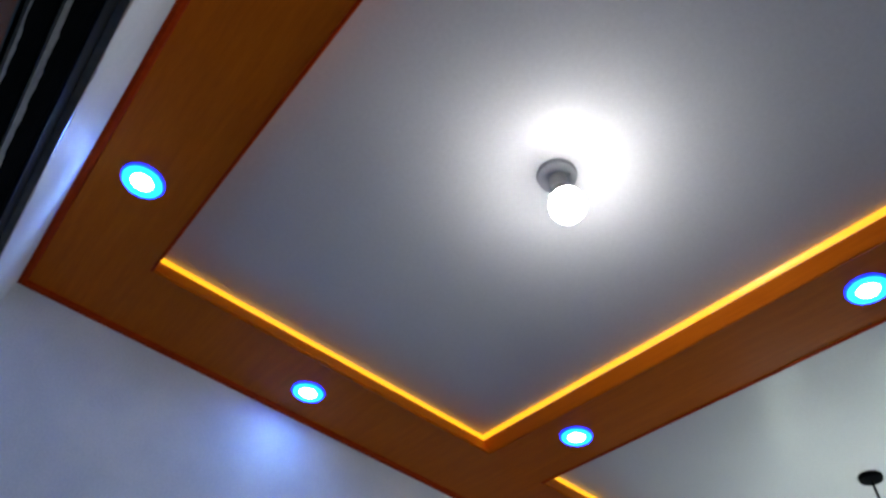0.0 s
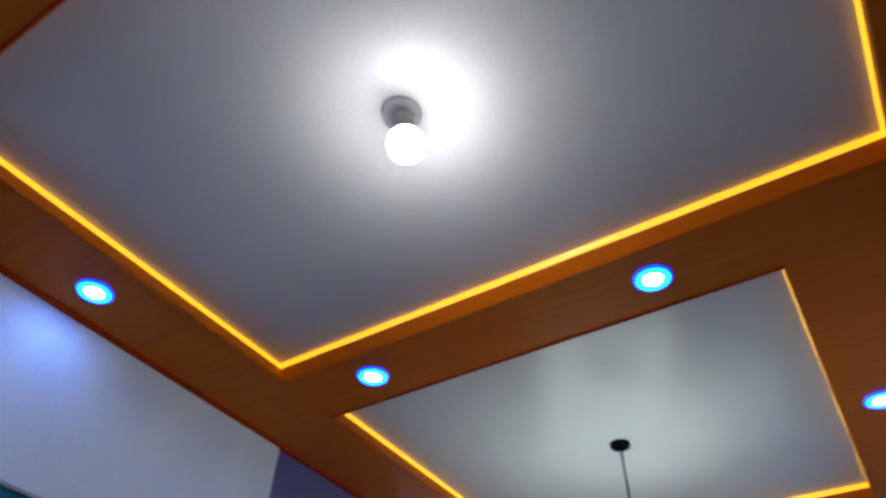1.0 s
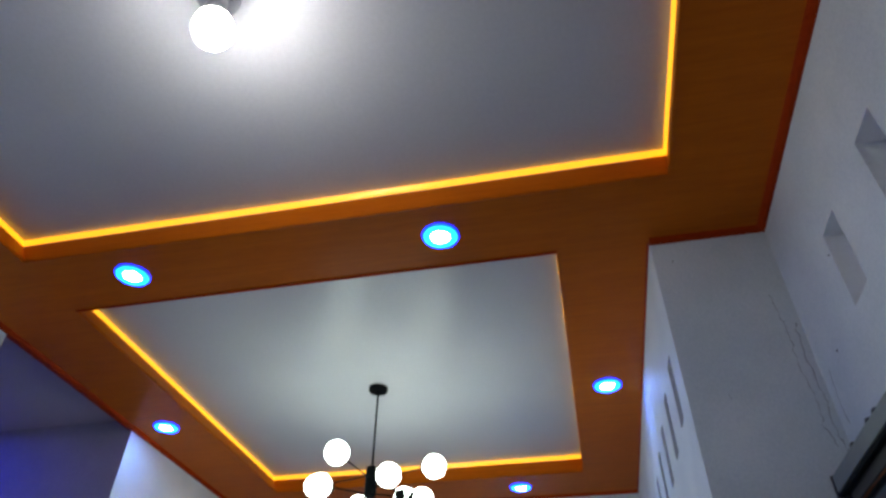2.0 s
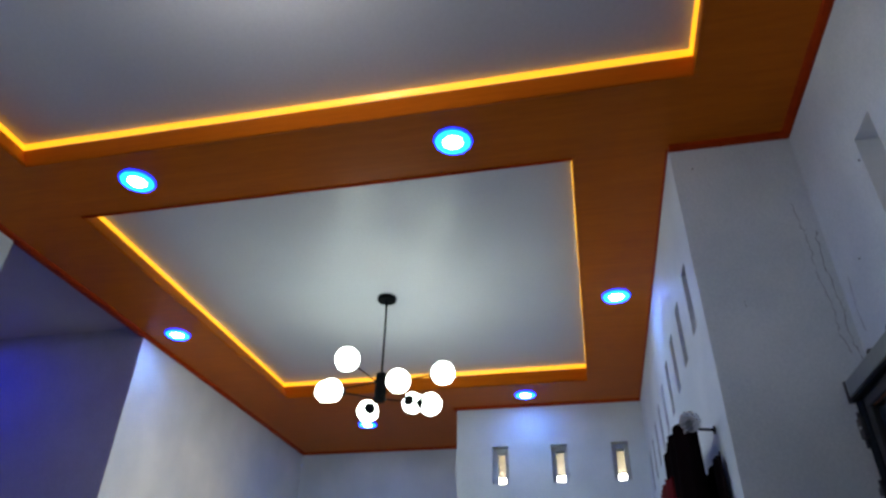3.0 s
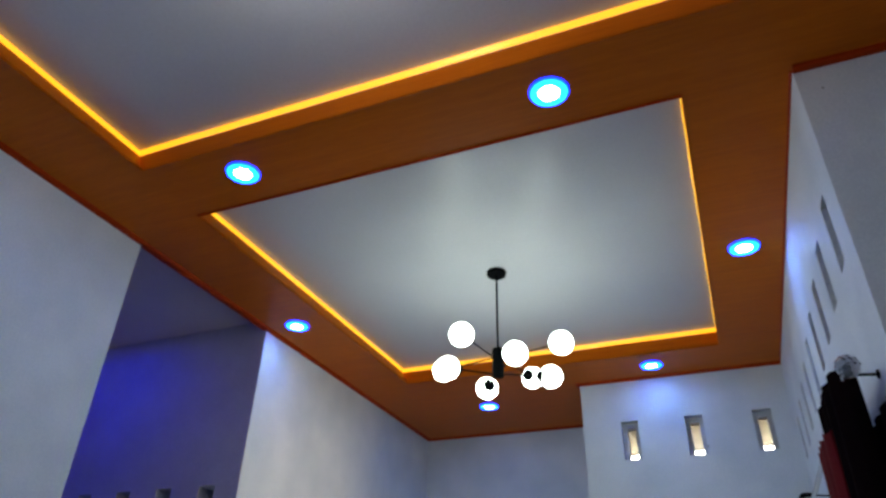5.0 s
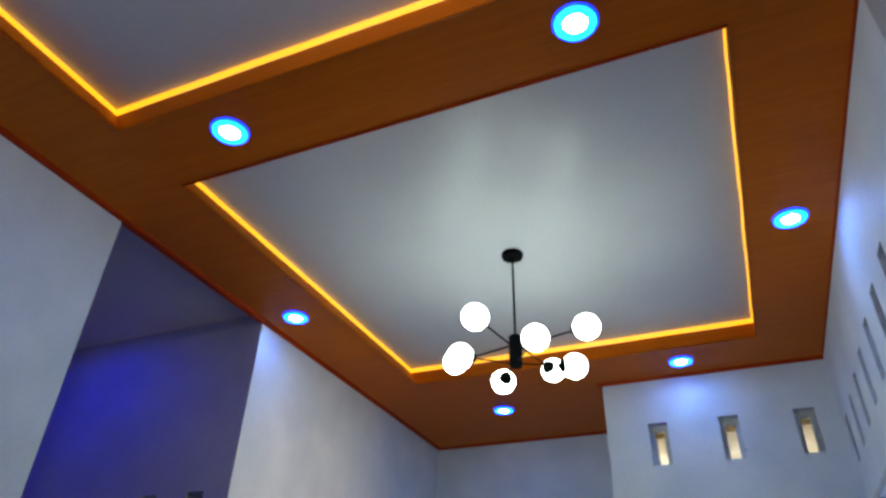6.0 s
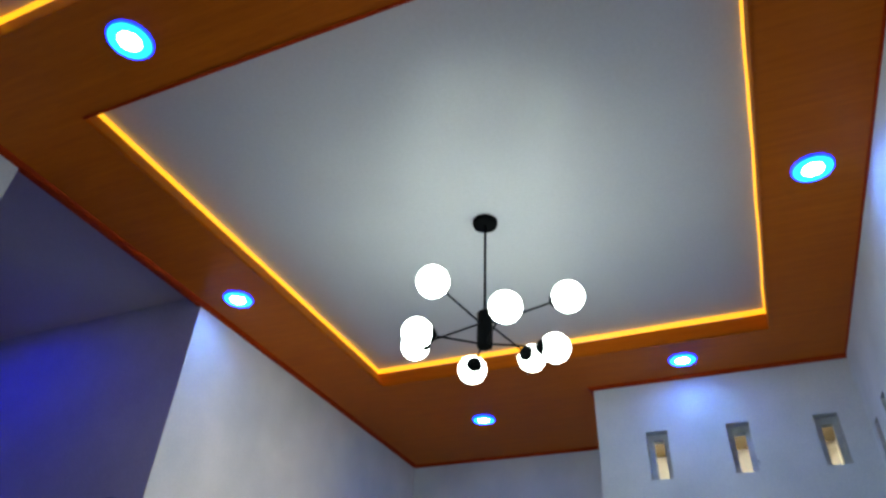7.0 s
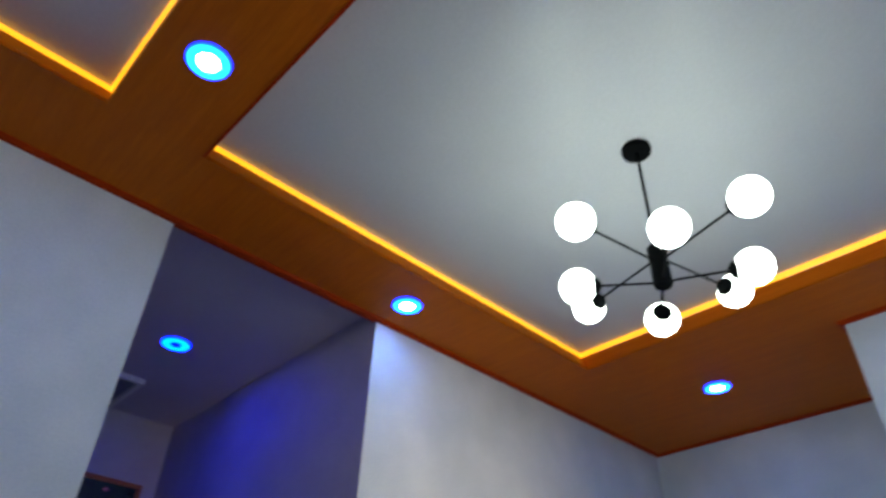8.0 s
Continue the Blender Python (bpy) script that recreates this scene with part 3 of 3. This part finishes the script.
def east_window():
    """A deep grey metal frame with dark glass, standing off the wall, hinge lugs on its edge."""
    top = empty("window_2", (0, 0, 0))
    x0, x1 = 3.47, EAST_NEAR
    ya, yb, zt, zb = -1.5, 0.195, 2.378, 0.95
    part("head_rail", box(x0, x1, ya, yb - 0.012, zt - 0.05, zt, 0.004), GREY_METAL, top, "grey metal head rail")
    part("end_cap", box(x0 - 0.003, x1, yb - 0.0118, yb, zt - 0.064, zt + 0.003, 0.003), DARK_METAL, top, "black end cap")
    part("drip_lip", box(x0 + 0.004, x1, ya, yb - 0.012, zt - 0.0625, zt - 0.0502, 0.003), FRAME_DARK, top, "dark lower lip")
    part("side_rail", box(x0 + 0.015, x1, yb - 0.05, yb - 0.002, zb, zt - 0.063, 0.004), FRAME_DARK, top, "dark metal side rail")
    part("side_rail", box(x0 + 0.015, x1, ya, ya + 0.05, zb, zt - 0.063, 0.004), FRAME_DARK, top, "dark metal side rail")
    part("seal", box(x0 + 0.02, x1 - 0.01, ya + 0.05, yb - 0.05, zt - 0.10, zt - 0.063, 0.003), DARK_METAL, top, "black rubber seal")
    part("seal", box(x0 + 0.02, x1 - 0.01, yb - 0.085, yb - 0.05, zb, zt - 0.10, 0.003), DARK_METAL, top, "black rubber seal")
    part("bead", box(x0 + 0.026, x0 + 0.03, ya + 0.05, yb - 0.09, zt - 0.1025, zt - 0.1005), ORANGE_WOOD, top, "thin ochre glazing bead")
    part("pane", box(x0 + 0.04, x0 + 0.046, ya + 0.05, yb - 0.085, zb, zt - 0.10), BLUE_GLASS, top, "dark blue-grey pane")
    for y in (0.02, -0.14, -0.2, -0.42):
        lug = rod((x0 + 0.035, y, zt - 0.004), (x0 + 0.035, y + 0.004, zt + 0.022), 0.013, 14)
        lathe([(0, 0), (0.011, 0.002), (0.013, 0.008), (0.009, 0.015), (0, 0.017)], 14, Matrix.Translation((x0 + 0.035, y + 0.004, zt + 0.02)), lug)
        part("hinge_lug", lug, DARK_METAL, top, "black hinge lug", True)
    for z in (2.235, 2.04, 1.82):
        clip = box(x0 + 0.002, x0 + 0.022, yb - 0.03, yb + 0.004, z - 0.03, z + 0.03, 0.005)
        rod((x0 + 0.012, yb - 0.004, z - 0.055), (x0 + 0.012, yb - 0.004, z + 0.05), 0.0055, 12, clip)
        part("clip", clip, DARK_METAL, top, "black slender catch", True)
        part("screw", rod((x0 + 0.006, yb - 0.016, z), (x0 - 0.001, yb - 0.016, z), 0.0045, 12), CHROME, top, "bright screw", True)
    return tagged(top, "grey metal framed window with dark glass", "window", kind="structure")


east_window()


# ---- curtain by the east wall ----
def curtain_cloth(x, y0, y1, z0, z1, folds, depth, flare, seed, frill=0.01):
    bm = bmesh.new()
    nu, nv = folds * 12, 22
    sheets = []
    for side in (0.0, 0.005):
        grid = []
        for j in range(nv + 1):
            v = j / nv
            row = []
            for i in range(nu + 1):
                u = i / nu
                wob = 0.35 * noise.noise(Vector((u * 5, v * 2.0, seed)))
                s = math.sin(u * folds * 2 * math.pi + wob * 2)
                d = depth * (1.0 + flare * v) * (s + wob)
                ruffle = frill * math.sin(u * folds * 4 * math.pi + seed) if j == 0 else 0
                row.append(bm.verts.new((x + d + side, y0 + (y1 - y0) * u + 0.012 * math.sin(v * 6 + seed), z1 + (z0 - z1) * v + ruffle)))
            grid.append(row)
        sheets.append(grid)
    for grid in sheets:
        for j in range(nv):
            for i in range(nu):
                bm.faces.new((grid[j][i], grid[j][i + 1], grid[j + 1][i + 1], grid[j + 1][i]))
    f, b = sheets
    ring = lambda g: g[0] + [r[-1] for r in g[1:]] + g[-1][-2::-1] + [r[0] for r in g[-2:0:-1]]
    rf, rb = ring(f), ring(b)
    for i in range(len(rf)):
        k = (i + 1) % len(rf)
        bm.faces.new((rf[i], rf[k], rb[k], rb[i]))
    return bm


RX, RZ = 3.033, 2.341
crod = empty("curtain_rod", (0, 0, 0))
part("rod", rod((RX, 0.41, RZ), (RX, 2.3, RZ), 0.011, 16), CHROME, crod, "steel rod", True)
ballf = bmesh.new()
bmesh.ops.create_icosphere(ballf, subdivisions=2, radius=0.036, matrix=Matrix.Translation((RX, 0.378, RZ)))
part("finial", ballf, CRYSTAL, crod, "faceted clear crystal ball")
part("finial_core", rod((RX, 0.385, RZ), (RX, 0.406, RZ), 0.008, 16), GREY_METAL, crod, "grey screw inside the ball", True)
part("finial_collar", rod((RX, 0.404, RZ), (RX, 0.428, RZ), 0.018, 20), CHROME, crod, "steel collar", True)
for y in (0.44, 2.2):
    arm = rod((RX, y, RZ - 0.004), (EAST - 0.004, y, RZ - 0.012), 0.0045, 12)
    rod((EAST - 0.006, y, RZ - 0.012), (EAST + 0.001, y, RZ - 0.012), 0.014, 20, arm)
    part("bracket", arm, BLACK, crod, "dark wall bracket", True)
tagged(crod, "steel curtain rod with a crystal ball end on the wall", "curtain rod")
tagged(solid("curtain", curtain_cloth(3.02, 0.43, 0.82, 0.25, RZ + 0.02, 5, 0.04, 0.7, 1.3), CLOTH_DARK, True), "very dark gathered curtain hanging from the rod", "curtain", "curtains")
tagged(solid("curtain", curtain_cloth(2.962, 0.6, 0.92, 0.25, 2.218, 4, 0.014, 0.4, 4.7, 0.003), CLOTH_RED, True), "dark red gathered curtain hanging from the rod", "curtain", "curtains")
tagged(solid("curtain", curtain_cloth(3.098, 0.345, 0.95, 0.25, 2.232, 5, 0.006, 0.4, 8.2, 0.002), CLOTH_DARK, True), "very dark flat curtain close to the wall", "curtain", "curtains")


# ---- pictures ----
def picture(name, x, y0, y1, z0, z1, rim, deep, frame_mat, print_mat, blots, label, lean=0.0):
    """A framed print on a wall that faces +x; blots: (y, z, size, material)."""
    top = empty(name, (x, 0, 0))
    part("frame", box(0.001, deep, y0, y1, z1 - rim, z1, 0.003), frame_mat, top, "top rail")
    part("frame", box(0.001, deep, y0, y1, z0, z0 + rim, 0.003), frame_mat, top, "bottom rail")
    for y in (y0, y1 - rim):
        part("frame", box(0.001, deep - 0.001, y, y + rim, z0 + rim, z1 - rim, 0.003), frame_mat, top, "side rail")
    part("print", box(0.002, deep * 0.55, y0 + rim, y1 - rim, z0 + rim, z1 - rim), print_mat, top, "dark print under glass")
    for y, z, s, mat in blots:
        bm = bmesh.new()
        bmesh.ops.create_circle(bm, cap_ends=True, segments=18, radius=1)
        for i, v in enumerate(bm.verts):
            r = s * (1 + 0.35 * noise.noise(Vector((i * 0.7, y * 9, z * 7))))
            v.co = Vector((deep * 0.55 + 0.003, y + v.co.x * r * 1.5, z + v.co.y * r))
        part("motif", bm, mat, top, "pale leaf-like patch")
    return tagged(top, label, "picture")


random.seed(5)
first_picture = picture("framed_picture", 0, -1.715, -0.70, 2.02, 2.637, 0.014, 0.045, SILVER, GREEN,
        [(-1.67 + 0.042 * i + random.uniform(-0.03, 0.03), random.uniform(2.47, 2.56), random.uniform(0.008, 0.018), LEAF) for i in range(6)],
        "green and blue print in a silver frame on the white wall")
for lo, hi, mat, words in ((-1.365, -1.31, NAVY, "dark blue stripe"), (-1.31, -0.714, TEAL, "blue-green part of the print")):
    part("print", box(0.02, 0.0262, lo, hi, 2.034, 2.623), mat, first_picture, words)
picture("framed_picture", BLUE_WEST, 0.3, 1.33, 2.35, 3.0, 0.03, 0.03, ORANGE_WOOD, DARK_PRINT,
        [(1.1, 2.925, 0.012, PINK)],
        "dark print in an orange wood frame in the passage")

# ---- hatch in the passage ceiling ----
hatch = empty("ceiling_hatch", (0, 0, 0))
hx0, hx1, hy0, hy1 = -2.3, -1.77, 0.3, 0.94
for a in (box(hx0, hx1, hy1 - 0.03, hy1, BLUE_TOP - 0.035, BLUE_TOP, 0.003), box(hx0, hx1, hy0, hy0 + 0.03, BLUE_TOP - 0.035, BLUE_TOP, 0.003),
          box(hx0, hx0 + 0.03, hy0 + 0.03, hy1 - 0.03, BLUE_TOP - 0.035, BLUE_TOP, 0.003), box(hx1 - 0.03, hx1, hy0 + 0.03, hy1 - 0.03, BLUE_TOP - 0.035, BLUE_TOP, 0.003)):
    part("frame", a, PLASTIC, hatch, "pale frame")
part("panel", box(hx0 + 0.03, hx1 - 0.03, hy0 + 0.03, hy1 - 0.03, BLUE_TOP - 0.008, BLUE_TOP), GREY_METAL, hatch, "dark grey panel")
tagged(hatch, "dark ceiling hatch with a pale frame", "hatch")


# ---- cracks and marks on the plaster ----
def crack(points, width, plane, at, seed):
    """A hairline crack in the plaster; points: (u, z) of its bends."""
    bm = bmesh.new()
    rng = random.Random(seed)
    line = []
    for (a, b), (c, d) in zip(points, points[1:]):
        n = max(2, int(math.hypot(c - a, d - b) / 0.012))
        line += [(a + (c - a) * i / n + rng.uniform(-0.0045, 0.0045), b + (d - b) * i / n) for i in range(n)]
    rows = []
    for k, (a, b) in enumerate(line):
        w = width * rng.uniform(0.15, 1.3)
        rows.append([(a - w / 2, b), (a + w / 2, b)])
    place = (lambda u, z, o: (u, at - o, z)) if plane == "y" else (lambda u, z, o: (at - o, u, z))
    top = [[bm.verts.new(place(u, z, 0.0008)) for u, z in r] for r in rows]
    low = [[bm.verts.new(place(u, z, -0.001)) for u, z in r] for r in rows]
    for i in range(len(rows) - 1):
        bm.faces.new((top[i][0], top[i][1], top[i + 1][1], top[i + 1][0]))
        bm.faces.new((top[i][0], top[i + 1][0], low[i + 1][0], low[i][0]))
        bm.faces.new((top[i][1], top[i + 1][1], low[i + 1][1], low[i][1]))
    return tagged(solid("wall_crack", bm, CRACK), "hairline crack in the white plaster", "crack", "plaster cracks", "structure")


crack([(3.50, 3.08), (3.515, 2.92), (3.51, 2.78), (3.525, 2.66), (3.515, 2.56), (3.535, 2.47)], 0.003, "y", STEP_Y, 1)
crack([(3.548, 2.95), (3.54, 2.8), (3.552, 2.66), (3.545, 2.54), (3.56, 2.42)], 0.0035, "y", STEP_Y, 2)
crack([(0.15, 2.72), (0.17, 2.62), (0.16, 2.52)], 0.003, "x", EAST_NEAR, 3)
crack([(3.26, 2.7), (3.262, 2.66)], 0.004, "y", STEP_Y, 4)
# chipped plaster at the corners of the niches
for k, line in enumerate(([(1.984, 2.815), (1.992, 2.802)], [(2.082, 2.809), (2.1, 2.799)], [(2.556, 2.875), (2.552, 2.83)], [(2.53, 2.808), (2.556, 2.803)], [(2.875, 2.808), (2.93, 2.804)])):
    crack(line, 0.009, "y", NICHE_Y, 5 + k)


def nail(at, way):
    bm = rod(at, Vector(at) + Vector(way) * 0.006, 0.0026, 10)
    tagged(solid("nail", bm, DARK_METAL, True), "small dark spot, nail head or hole", "nail", "nails in the wall")


nail((EAST_NEAR + 0.002, 0.03, 2.717), (-1, 0, 0))
nail((EAST_NEAR + 0.002, -0.19, 2.93), (-1, 0, 0))
nail((3.193, STEP_Y + 0.002, 3.287), (0, -1, 0))
# this one is the dark spot of a small hole in the wood border
nail((2.195, 0.188, SOFFIT + 0.002), (0, 0, -1))

# ---- small wall lantern by the corner ----
lantern = empty("wall_lantern", (3.07, 3.043, 2.5))
part("cap", lathe([(0, 0.016), (0.03, 0.014), (0.043, 0.004), (0.045, -0.012), (0.034, -0.014), (0, -0.012)], 28), BLACK, lantern, "black cap", True)
part("shade", lathe([(0, -0.012), (0.028, -0.012), (0.03, -0.12), (0, -0.12)], 28), PLASTIC, lantern, "pale unlit shade", True)
for a in range(4):
    c, d = 0.038 * math.cos(a * math.pi / 2 + 0.8), 0.038 * math.sin(a * math.pi / 2 + 0.8)
    part("bar", rod((c, d, -0.01), (c, d, -0.125), 0.005, 10), BLACK, lantern, smooth=True)
part("base", lathe([(0, -0.118), (0.044, -0.12), (0.044, -0.135), (0, -0.14)], 28), BLACK, lantern, "black base ring", True)
part("bracket", box(-0.012, 0.012, 0.02, NICHE_Y - 3.043 + 0.001, -0.14, -0.11, 0.003), BLACK, lantern, "black wall bracket")
tagged(lantern, "small black wall lantern with a pale shade, unlit", "wall lamp")
